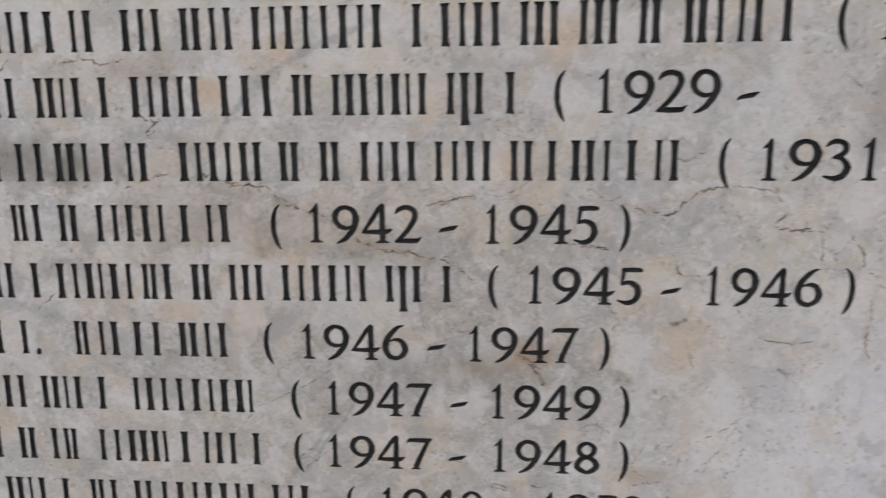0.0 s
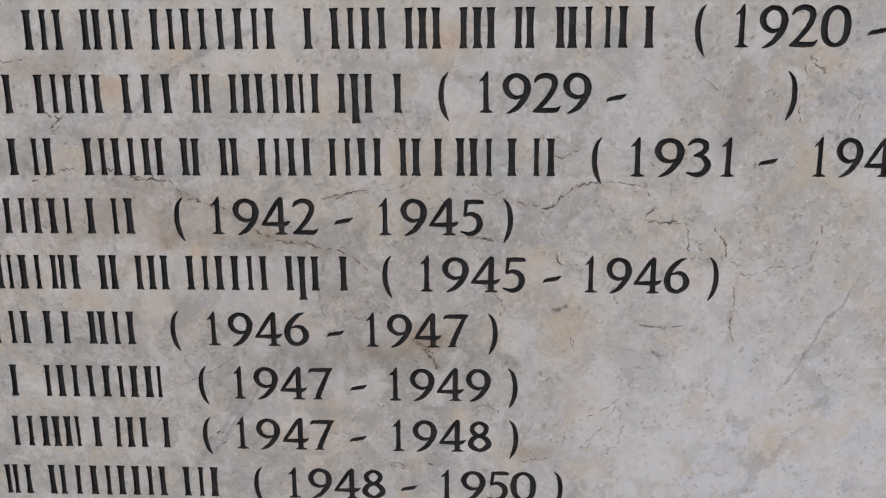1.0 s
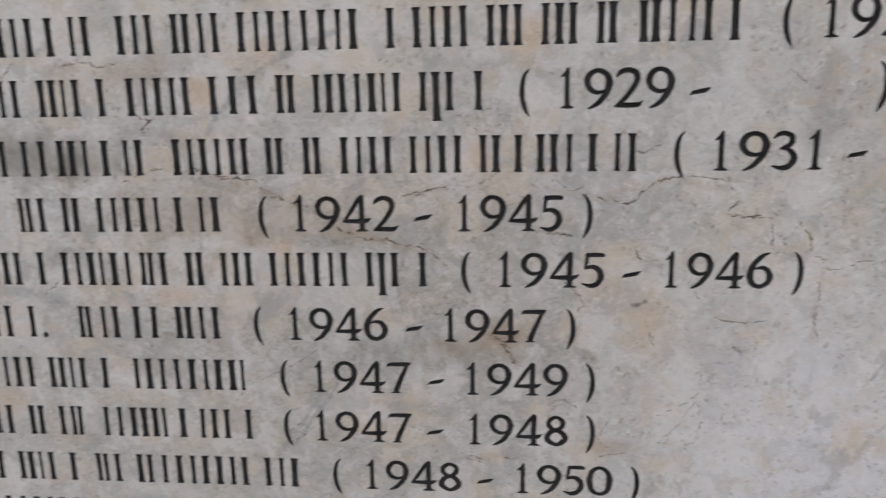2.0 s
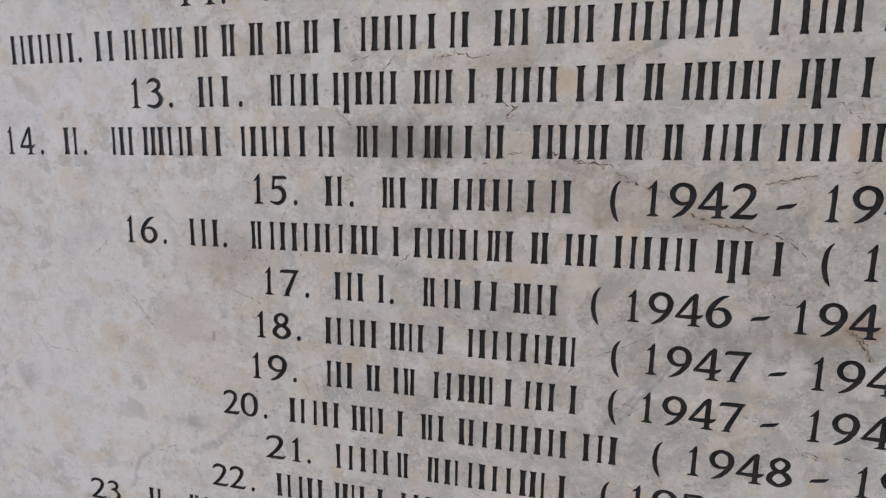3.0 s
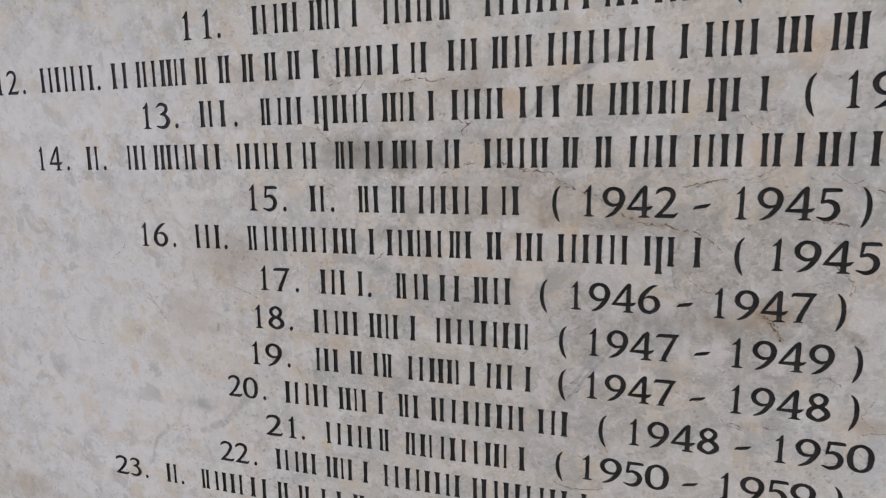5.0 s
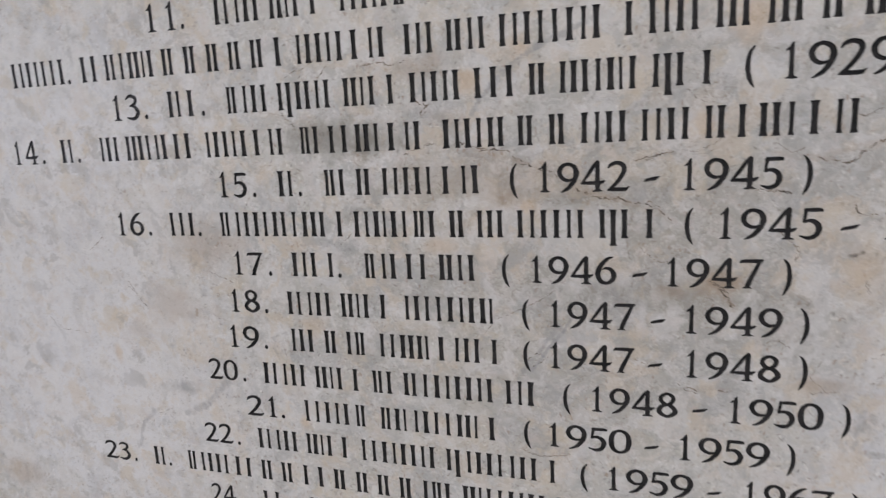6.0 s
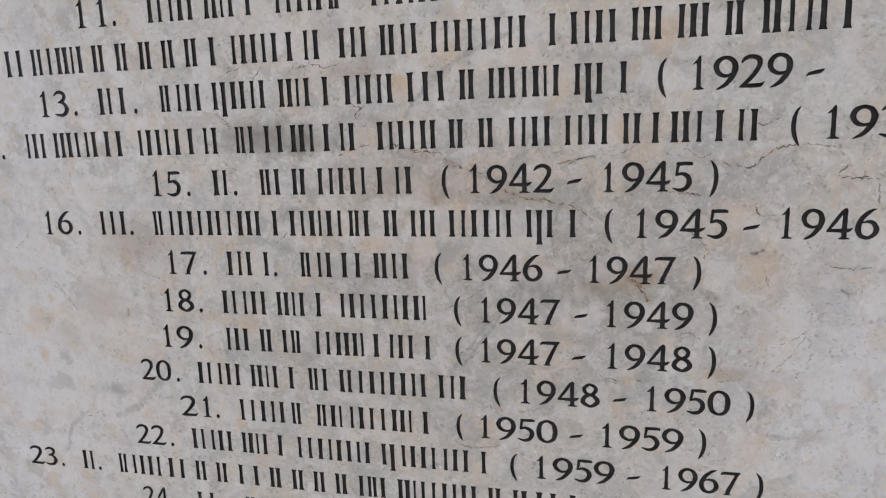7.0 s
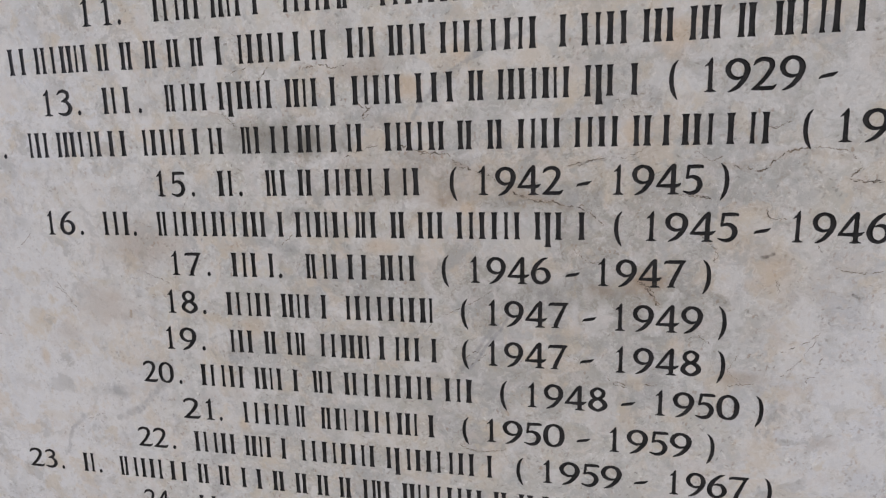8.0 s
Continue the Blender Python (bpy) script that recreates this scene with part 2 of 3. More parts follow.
    def vein(a, b, wide, much=0.5, kind="grey"):
        ab = Vector((b[0] - a[0], 0, b[1] - a[1]))
        rel = n.vec("SUBTRACT", n.vec("MULTIPLY", sway, (1, 0, 1)), (a[0], 0, a[1]))
        f = n.math("DIVIDE", n.vec("DOT_PRODUCT", rel, tuple(ab)), ab.length_squared)
        f = n.math("MINIMUM", n.math("MAXIMUM", f, 0.0), 1.0)
        near = n.tree.nodes.new("ShaderNodeVectorMath")
        near.operation, near.inputs[0].default_value = "SCALE", tuple(ab)
        n.put(near.inputs[3], f)
        d = n.vec("LENGTH", n.vec("SUBTRACT", rel, near.outputs[0]))
        d = n.math("ADD", d, n.math("MULTIPLY", frayed, wide))
        return n.mix(n.math("MULTIPLY", n.span(d, wide * 0.3, wide, much, 0.0), patchy), tone, STAIN[kind])

    tone = vein((0.298, 1.221), (0.284, 1.195), 0.0045, 0.60)
    tone = vein((0.284, 1.195), (0.264, 1.171), 0.0045, 0.60)
    tone = vein((0.264, 1.171), (0.247, 1.146), 0.0045, 0.60)
    tone = vein((0.247, 1.146), (0.227, 1.117), 0.0045, 0.60)
    tone = vein((-0.479, 1.191), (-0.477, 1.202), 0.0042, 0.7, "brown")
    tone = vein((1.106, 1.385), (1.095, 1.363), 0.0022, 0.5)
    tone = vein((1.095, 1.363), (1.087, 1.345), 0.0026, 0.65)
    tone = vein((1.087, 1.345), (1.073, 1.332), 0.003, 0.75)
    tone = vein((1.073, 1.332), (1.064, 1.311), 0.0026, 0.55)
    tone = vein((1.064, 1.311), (1.057, 1.291), 0.0026, 0.6)
    tone = vein((1.057, 1.291), (1.048, 1.277), 0.003, 0.75)
    tone = vein((1.048, 1.277), (1.038, 1.256), 0.003, 0.75)
    tone = vein((1.038, 1.256), (1.028, 1.237), 0.0026, 0.65)
    tone = vein((1.028, 1.237), (1.018, 1.225), 0.0022, 0.5)
    tone = vein((0.709, 1.339), (0.723, 1.344), 0.0042, 0.75, "spot")
    tone = vein((0.842, 1.281), (0.853, 1.274), 0.0030, 0.85, "spot")
    tone = vein((0.341, 1.707), (0.308, 1.694), 0.0065, 0.55)
    tone = vein((0.308, 1.694), (0.279, 1.683), 0.0065, 0.55)
    tone = vein((0.279, 1.683), (0.253, 1.672), 0.0065, 0.55)
    tone = vein((0.253, 1.672), (0.223, 1.655), 0.0065, 0.55)
    tone = vein((0.223, 1.655), (0.199, 1.638), 0.0065, 0.55)
    tone = vein((0.199, 1.638), (0.179, 1.619), 0.0065, 0.55)
    tone = vein((0.179, 1.619), (0.162, 1.600), 0.0065, 0.55)
    tone = vein((0.162, 1.600), (0.142, 1.575), 0.0065, 0.55)
    tone = vein((0.278, 1.206), (0.201, 1.101), 0.0060, 0.50)
    tone = vein((-0.706, 0.857), (-0.681, 0.918), 0.0060, 0.50)
    tone = vein((-0.681, 0.918), (-0.641, 0.951), 0.0070, 0.45)
    tone = vein((-0.553, 0.955), (-0.494, 0.982), 0.0110, 0.45)
    tone = vein((-0.494, 0.982), (-0.432, 1.043), 0.0110, 0.50)
    tone = vein((0.310, 1.446), (0.377, 1.430), 0.0078, 0.34, "brown")
    tone = vein((0.377, 1.430), (0.461, 1.392), 0.0066, 0.26, "brown")
    tone = vein((0.515, 1.298), (0.555, 1.250), 0.0078, 0.41, "brown")
    tone = vein((0.654, 1.486), (0.736, 1.509), 0.0084, 0.26, "brown")
    tone = vein((0.736, 1.509), (0.825, 1.495), 0.0060, 0.26, "brown")
    tone = vein((0.819, 1.463), (0.882, 1.415), 0.0060, 0.22, "brown")
    tone = vein((0.948, 1.390), (0.944, 1.296), 0.0060, 0.29, "brown")
    tone = vein((0.126, 1.524), (0.242, 1.486), 0.0054, 0.26, "brown")
    tone = vein((0.434, 1.100), (0.554, 1.107), 0.0060, 0.22, "brown")
    tone = vein((0.597, 1.496), (0.676, 1.481), 0.0072, 0.30, "brown")
    tone = vein((-0.125, 1.385), (-0.150, 1.345), 0.0060, 0.40)

    grain = n.noise(p, 420, 3, 0.7)
    tone = n.mix(n.span(grain, 0.3, 0.7, 0.10, 0.0), tone, (0.2, 0.19, 0.18))
    pit = n.span(n.cells(bent, 150), 0.0, 0.16, 1.0, 0.0)
    pit = n.math("MULTIPLY", pit, n.span(n.noise(p, 18, 3), 0.58, 0.68))
    tone = n.mix(n.math("MULTIPLY", pit, 0.6), tone, (0.13, 0.11, 0.10))
    n.put(n.bsdf.inputs["Base Color"], tone)
    n.put(n.bsdf.inputs["Roughness"], n.span(n.noise(bent, 26, 5), 0.3, 0.7, 0.36, 0.58))
    relief = n.bump(n.math("ADD", n.noise(p, 300, 4, 0.7), n.math("MULTIPLY", pit, -2.0)), 0.0005, 0.5)
    relief = n.bump(n.noise(torn, 42, 6, 0.65), 0.0022, 0.6, relief)
    n.put(n.bsdf.inputs["Normal"], relief)
    return n.mat


def black_paint():
    n = Nodes("black_letter_paint")
    p = n.here()
    worn = n.span(n.noise(p, 130, 5, 0.7), 0.56, 0.78)
    tone = n.mix(n.span(n.noise(p, 45, 4), 0.35, 0.65), (0.009, 0.009, 0.010), (0.024, 0.023, 0.025))
    tone = n.mix(n.math("MULTIPLY", worn, 0.4), tone, (0.12, 0.11, 0.10))
    # letter paint lighter and bluer towards the upper left corner of the tablet
    d = n.vec("LENGTH", n.vec("MULTIPLY", n.vec("SUBTRACT", p, (-0.80, 0, 1.66)), (2.2, 0, 3.2)))
    d = n.math("ADD", d, n.math("MULTIPLY", n.math("SUBTRACT", n.noise(p, 14, 4, 0.6), 0.5), 1.2))
    tone = n.mix(n.span(d, 0.45, 1.3, 0.62, 0.0), tone, (0.062, 0.064, 0.078))
    n.put(n.bsdf.inputs["Base Color"], tone)
    n.put(n.bsdf.inputs["Roughness"], 0.62)
    n.bsdf.inputs["Specular IOR Level"].default_value = 0.3
    n.put(n.bsdf.inputs["Normal"], n.bump(n.noise(p, 260, 4, 0.7), 0.0006, 0.7))
    return n.mat


def crack_grime():
    n = Nodes("crack_grime")
    p = n.here()
    tone = n.mix(n.span(n.noise(p, 90, 4), 0.35, 0.65), (0.075, 0.060, 0.048), (0.27, 0.22, 0.175))
    n.put(n.bsdf.inputs["Base Color"], tone)
    n.put(n.bsdf.inputs["Roughness"], 0.9)
    return n.mat


def paving():
    n = Nodes("grey_paving")
    p = n.here()
    tone = n.mix(n.span(n.noise(p, 1.3, 6, 0.6), 0.35, 0.65), (0.26, 0.25, 0.24), (0.34, 0.33, 0.31))
    tone = n.mix(n.span(n.noise(p, 60, 4, 0.7), 0.4, 0.7, 0.0, 0.35), tone, (0.16, 0.15, 0.15))
    n.put(n.bsdf.inputs["Base Color"], tone)
    n.put(n.bsdf.inputs["Roughness"], 0.8)
    n.put(n.bsdf.inputs["Normal"], n.bump(n.noise(p, 90, 4), 0.003, 0.6))
    return n.mat


MARBLE, PAINT, GRIME, PAVING = marble(), black_paint(), crack_grime(), paving()


# ---- building helpers ----
def mesh_of(name, verts, faces, material):
    me = bpy.data.meshes.new(name)
    me.from_pydata(verts, [], faces)
    me.materials.append(material)
    me.update()
    return me


def part(name, me, parent, label=""):
    ob = new(name, me)
    ob.parent = parent
    return tagged(ob, label)


def box_of(loops):
    xs, ys = [v.x for l in loops for v in l], [v.y for l in loops for v in l]
    return min(xs), max(xs), min(ys), max(ys)


def inward(loop):
    """For each corner, the way into the filled side."""
    ways = []
    for i, v in enumerate(loop):
        a, b = (v - loop[i - 1]), (loop[(i + 1) % len(loop)] - v)
        if a.length > 1e-9:
            a.normalize()
        if b.length > 1e-9:
            b.normalize()
        w = Vector((-(a.y + b.y), a.x + b.x))
        ways.append(w / max(w.length, 1e-6))
    return ways


CAP, DEEP = 0.0478, 0.0028

# strokes of the chiselled numerals and marks, in cap heights: across, up, half the width of the stroke
STROKES = {}
STROKES["1"] = [[(0.19, 0.085, 0.072), (0.195, 0.5, 0.062), (0.2, 0.88, 0.066), (0.245, 1.03, 0.012)],
                [(0.01, 0.795, 0.012), (0.1, 0.85, 0.034), (0.2, 0.9, 0.045)],
                [(0, 0.01, 0.01), (0.1, 0.03, 0.028), (0.19, 0.04, 0.045), (0.3, 0.03, 0.028), (0.39, 0.01, 0.01)]]
STROKES["2"] = [[(0.05, 0.78, 0.02), (0.14, 0.89, 0.05), (0.33, 0.945, 0.056), (0.52, 0.86, 0.066), (0.54, 0.66, 0.064), (0.38, 0.37, 0.056), (0.1, 0.05, 0.046)],
                [(0.03, 0.03, 0.02), (0.14, 0.055, 0.052), (0.52, 0.055, 0.056), (0.62, 0.08, 0.04), (0.7, 0.16, 0.012)]]
STROKES["3"] = [[(0.05, 0.83, 0.02), (0.16, 0.92, 0.045), (0.33, 0.945, 0.055), (0.51, 0.85, 0.066), (0.48, 0.66, 0.06), (0.22, 0.545, 0.022)],
                [(0.22, 0.55, 0.022), (0.44, 0.52, 0.052), (0.59, 0.3, 0.08), (0.48, 0.1, 0.068), (0.27, 0.035, 0.052), (0.03, 0.09, 0.024)]]
STROKES["4"] = [[(0.56, 0.085, 0.07), (0.56, 0.5, 0.066), (0.565, 0.96, 0.066)],
                [(0.56, 0.965, 0.05), (0.46, 0.88, 0.05), (0.26, 0.58, 0.052), (0.05, 0.285, 0.034)],
                [(0.02, 0.26, 0.018), (0.16, 0.285, 0.046), (0.56, 0.285, 0.058), (0.7, 0.3, 0.048), (0.81, 0.365, 0.012)],
                [(0.39, 0.005, 0.01), (0.56, 0.035, 0.04), (0.74, 0.005, 0.01)]]
STROKES["5"] = [[(0.17, 0.925, 0.05), (0.4, 0.935, 0.055), (0.62, 0.93, 0.05), (0.68, 0.9, 0.022)],
                [(0.185, 0.94, 0.05), (0.16, 0.75, 0.044), (0.13, 0.56, 0.04)],
                [(0.12, 0.545, 0.03), (0.32, 0.6, 0.05), (0.52, 0.5, 0.072), (0.585, 0.31, 0.08), (0.48, 0.11, 0.066), (0.26, 0.035, 0.052), (0.02, 0.1, 0.02)]]
STROKES["6"] = [[(0.62, 0.99, 0.012), (0.44, 0.92, 0.046), (0.21, 0.69, 0.068), (0.1, 0.38, 0.078), (0.18, 0.13, 0.066), (0.38, 0.045, 0.05), (0.57, 0.14, 0.062), (0.645, 0.33, 0.076), (0.55, 0.53, 0.06), (0.38, 0.585, 0.04), (0.25, 0.54, 0.016)]]
STROKES["7"] = [[(0.02, 0.845, 0.012), (0.09, 0.915, 0.045), (0.36, 0.925, 0.056), (0.62, 0.925, 0.056), (0.72, 0.965, 0.018)],
                [(0.64, 0.93, 0.046), (0.46, 0.54, 0.06), (0.33, 0.25, 0.066), (0.275, 0.085, 0.07)],
                [(0.13, 0.005, 0.01), (0.27, 0.03, 0.03), (0.4, 0.005, 0.01)]]
STROKES["8"] = [[(0.36, 0.52, 0.056), (0.17, 0.64, 0.062), (0.16, 0.83, 0.062), (0.36, 0.95, 0.046), (0.56, 0.83, 0.062), (0.54, 0.64, 0.062), (0.36, 0.52, 0.056)],
                [(0.36, 0.52, 0.056), (0.14, 0.4, 0.07), (0.1, 0.2, 0.074), (0.36, 0.045, 0.05), (0.62, 0.2, 0.078), (0.58, 0.4, 0.072), (0.36, 0.52, 0.056)]]
STROKES["9"] = [[(0.53, 0.46, 0.01), (0.45, 0.405, 0.036), (0.32, 0.395, 0.048), (0.15, 0.5, 0.062), (0.085, 0.69, 0.072), (0.17, 0.87, 0.064), (0.36, 0.95, 0.05), (0.57, 0.87, 0.062), (0.66, 0.66, 0.08), (0.6, 0.41, 0.074), (0.42, 0.16, 0.06), (0.26, 0.05, 0.044), (0.12, -0.015, 0.012)]]
STROKES["0"] = [[(0.37, 0.95, 0.046), (0.15, 0.82, 0.062), (0.085, 0.5, 0.074), (0.15, 0.17, 0.064), (0.37, 0.04, 0.046), (0.59, 0.17, 0.064), (0.655, 0.5, 0.074), (0.59, 0.82, 0.062), (0.37, 0.95, 0.046)]]
STROKES["("] = [[(0.235, 1.02, 0.012), (0.12, 0.86, 0.04), (0.06, 0.6, 0.056), (0.06, 0.28, 0.058), (0.13, 0, 0.048), (0.23, -0.2, 0.012)]]
STROKES[")"] = [[(0.02, 1.02, 0.012), (0.135, 0.86, 0.04), (0.195, 0.6, 0.056), (0.195, 0.28, 0.058), (0.125, 0, 0.048), (0.025, -0.2, 0.012)]]
STROKES["-"] = [[(0, 0.285, 0.008), (0.08, 0.345, 0.04), (0.24, 0.375, 0.05), (0.38, 0.4, 0.046), (0.5, 0.465, 0.01)]]
STROKES["."] = [[(0.082, 0.075, 0.08), (0.086, 0.085, 0.078)]]


def along(stroke, n=24):
    """Discs close together along a smooth curve through the points of a stroke."""
    p = np.array(stroke)
    ends = np.vstack([2 * p[0] - p[1], p, 2 * p[-1] - p[-2]])
    if len(p) > 3 and np.allclose(p[0], p[-1]):
        ends[0], ends[-1] = p[-2], p[1]
    out = []
    for i in range(1, len(ends) - 2):
        a, b, c, d = ends[i - 1:i + 3]
        for t in np.arange(n) / n:
            out.append(0.5 * (2 * b + (c - a) * t + (2 * a - 5 * b + 4 * c - d) * t * t + (3 * b - a - 3 * c + d) * t ** 3))
    return np.array(out + [p[-1]])


def thinned(loop, near):
    """Leave out the corners that lie within that distance of the line between their neighbours."""
    def run(i, j):
        a, d = loop[i], loop[j] - loop[i]
        far, at = 0.0, None
        for k in range(i + 1, j):
            e = abs(d.x * (loop[k].y - a.y) - d.y * (loop[k].x - a.x)) / d.length if d.length > 1e-9 else (loop[k] - a).length
            if e > far:
                far, at = e, k
        return run(i, at) + run(at, j) if far > near else [loop[i]]
    half = len(loop) // 2
    loop = loop + loop[:1]
    return run(0, half) + run(half, len(loop) - 1)


def outline_of(strokes, step=0.0125):
    """The closed outlines of all strokes of a character together, filled side to the left, in cap heights."""
    discs = np.vstack([along(st) for st in strokes])
    lo, hi = discs[:, :2].min(0) - 0.15, discs[:, :2].max(0) + 0.15
    gx, gy = np.arange(lo[0], hi[0], step), np.arange(lo[1], hi[1], step)
    field = np.full((len(gx), len(gy)), 9.0)
    for x, y, r in discs:
        field = np.minimum(field, np.hypot(gx[:, None] - x, gy[None, :] - y) - max(r * 1.16 + 0.003, 0.005))
    follow = {}
    for i in range(len(gx) - 1):
        for j in range(len(gy) - 1):
            ring = [(i, j), (i + 1, j), (i + 1, j + 1), (i, j + 1)]
            full = [field[q] < 0 for q in ring]
            if all(full) or not any(full):
                continue
            leave = [k for k in range(4) if full[k] and not full[(k + 1) % 4]]
            enter = [k for k in range(4) if not full[k] and full[(k + 1) % 4]]
            for k in leave:
                m = min(enter, key=lambda e: (k - e) % 4)
                edge = lambda e: tuple(sorted((ring[e], ring[(e + 1) % 4])))  # noqa: E731
                follow[edge(k)] = edge(m)
    at = {}
    for e in follow:
        (a, b) = e
        f = field[a] / (field[a] - field[b])
        at[e] = Vector((gx[a[0]] + f * (gx[b[0]] - gx[a[0]]), gy[a[1]] + f * (gy[b[1]] - gy[a[1]])))
    loops = []
    while follow:
        e, nxt = follow.popitem()
        loop = [at[e]]
        while nxt in follow:
            loop.append(at[nxt])
            nxt = follow.pop(nxt)
        loops.append(thinned(loop, 0.004))
    return loops


GLYPHS = {c: outline_of(strokes) for c, strokes in STROKES.items()}


def stepped(loop, step=0.0018):
    out = []
    for i, v in enumerate(loop):
        w = loop[(i + 1) % len(loop)]
        n = max(1, int((w - v).length / step))
        out += [v.lerp(w, k / n) for k in range(n)]
    return out


def uneven(loops):
    """Edges a little ragged, as cut by hand and chipped since."""
    out = []
    for loop in loops:
        loop = stepped(loop)
        bite = [0.00035 * noise.noise(Vector((v.x * 260, v.y * 260, 0.3))) + 0.00030 * noise.noise(Vector((v.x * 700, v.y * 700, 5.1))) for v in loop]
        out.append([v + w * d for v, w, d in zip(loop, inward(loop), bite)])
    return out


def slope(x):
    """The stonecutter's hand: uprights lean a little towards the middle of the tablet."""
    return 0.030 - 0.080 * x


def glyph(c, x0, x1, z):
    """A digit or mark of the inscription between x0 and x1 on the line z."""
    bx0, bx1 = box_of(GLYPHS[c])[:2]
    sx = (x1 - x0) / (bx1 - bx0)
    lean = slope(x0) + random.uniform(-0.012, 0.012)
    rise, tall = random.uniform(-0.0003, 0.0003), CAP * random.uniform(0.99, 1.01)
    return [[Vector((x0 + (v.x - bx0) * sx + lean * (v.y - 0.5) * CAP, z + rise + v.y * tall)) for v in loop] for loop in GLYPHS[c]]


def bar(x, wide, z, low=0.0, high=CAP):
    """A plain upright bar, a little wider at both ends."""
    h, t = wide / 2, wide * 0.20
    lean = slope(x) + random.uniform(-0.015, 0.015)
    j = lambda: random.uniform(-0.0003, 0.0003)  # noqa: E731
    return [[Vector((x + dx + j() + lean * (dz - CAP / 2), z + dz + j())) for dx, dz in (
        (-h - t, low), (h + t, low), (h, low + 0.0055), (h * 0.92, (low + high) / 2), (h, high - 0.0055),
        (h + t, high), (-h - t, high), (-h, high - 0.0055), (-h * 0.92, (low + high) / 2), (-h, low + 0.0055))]]


def within(loops, x, y):
    """Whether a place lies in the filled part of some outlines."""
    hit = False
    for loop in loops:
        u = loop[-1]
        for v in loop:
            if (v.y > y) != (u.y > y) and x < (u.x - v.x) * (y - v.y) / (u.y - v.y) + v.x:
                hit = not hit
            u = v
    return hit


def filled(polys, keep):
    """Corners and triangles of the plane between the outlines, those kept whose middle is filled as asked."""
    flat, ring = [], []
    for poly in polys:
        k = len(flat)
        flat += [Vector((v.x, v.y)) for v in poly]
        ring += [(k + i, k + (i + 1) % len(poly)) for i in range(len(poly))]
    made, _, tris, *_ = geometry.delaunay_2d_cdt(flat, ring, [], 0, 1e-7)
    return made, [t for t in tris if keep(sum(made[i].x for i in t) / 3, sum(made[i].y for i in t) / 3)]


HOLES = []          # all cut outlines, for the face of the slab


def cut(name, groups, line_parent, material, label=""):
    """A sunk, painted shape: sloping sides from the face down to a flat bottom."""
    verts, faces = [], []
    for loops in groups:
        loops = uneven(loops)
        HOLES.append(loops)
        flat = []
        for loop in loops:
            n, start = len(loop), len(verts)
            inner = [v + w * 0.0013 for v, w in zip(loop, inward(loop))]
            verts += [(v.x, 0.0, v.y) for v in loop] + [(v.x, DEEP, v.y) for v in inner]
            faces += [(start + i, start + (i + 1) % n, start + n + (i + 1) % n, start + n + i) for i in range(n)]
            flat.append(inner)
        made, tris = filled(flat, lambda x, y: within(flat, x, y))
        base = len(verts)
        verts += [(v.x, DEEP, v.y) for v in made]
        faces += [tuple(base + i for i in t) for t in tris]
    return part(name, mesh_of(name, verts, faces, material), line_parent, label)


# ---- ground ----
ground = new("ground", mesh_of("ground", [(-400, -400, 0), (400, -400, 0), (400, 400, 0), (-400, 400, 0)], [(0, 1, 2, 3)], PAVING))
tagged(ground, "flat grey paved ground before the memorial tablet", "ground", kind="structure")

# ---- memorial wall with its inscription ----
memorial = tagged(new("memorial_tablet"), "pale grey weathered marble tablet with black engraved lines of years", "memorial tablet")

# kinds of letter cell: width, then place and weight of its plain upright bars
CELL = {
    "0": (0.32, [(0.50, 1.0)]), "1": (0.32, [(0.50, 1.0)]), "2": (0.63, [(0.20, 1.0), (0.72, 0.72)]),
    "3": (0.80, [(0.15, 0.9), (0.85, 0.9)]), "4": (0.98, [(0.13, 0.8), (0.50, 0.75), (0.87, 1.0)]), "5": (0.63, [(0.50, 1.0)]),
    "6": (0.54, [(0.24, 1.0), (0.70, 0.55)]), "7": (0.85, [(0.14, 0.95), (0.86, 0.95)]), "8": (0.73, [(0.29, 0.7), (0.71, 1.0)]),
    "9": (0.53, [(0.34, 0.75), (0.68, 0.75)]), ".": (0.22, []),
}


def word_bars(x0, x1, z, cells):
    """Plain upright bars in the place of a word, cell by cell."""
    unit = (x1 - x0) / sum(CELL[c][0] for c in cells)
    x, out = x0, []
    for c in cells:
        wide, bars = CELL[c]
        for place, weight in bars:
            thick = 0.0088 * weight * random.uniform(0.94, 1.06)
            out.append(("letter_bar", bar(x + wide * unit * place, thick, z, low=-0.013 if c == "0" else 0.0)))
        if c == ".":
            out.append(("full_stop", glyph(".", x + wide * unit / 2, x + wide * unit / 2 + 0.0075, z)))
        x += wide * unit
    return out


WIDE = {"1": 0.0170, "2": 0.0350, "3": 0.0300, "4": 0.0395, "5": 0.0310, "6": 0.0355, "7": 0.0350, "8": 0.0345, "9": 0.0355, "0": 0.0370}


def digits(text, x0, x1, z):
    """The digits of a number spread over x0 to x1, wider apart beside a 1; a full stop at its end."""
    stop = text.endswith(".")
    body = text.rstrip(".")
    right = x1 - 0.0185 if stop else x1
    loose = [0.0120 if "1" in pair else 0.0022 for pair in zip(body, body[1:])]
    free = right - x0 - sum(loose)
    k = min(max(free / sum(WIDE[c] for c in body), 0.85), 1.35)
    wide = {c: WIDE[c] * (min(k, 1.15) if c == "1" else k) for c in body}
    rest = right - x0 - sum(wide[c] for c in body)
    x, out = x0, []
    for c, gap in zip(body, loose + [0]):
        out.append(glyph(c, x, x + wide[c], z))
        x += wide[c] + rest * gap / sum(loose)
    return out, [glyph(".", x1 - 0.0075, x1, z)] if stop else []


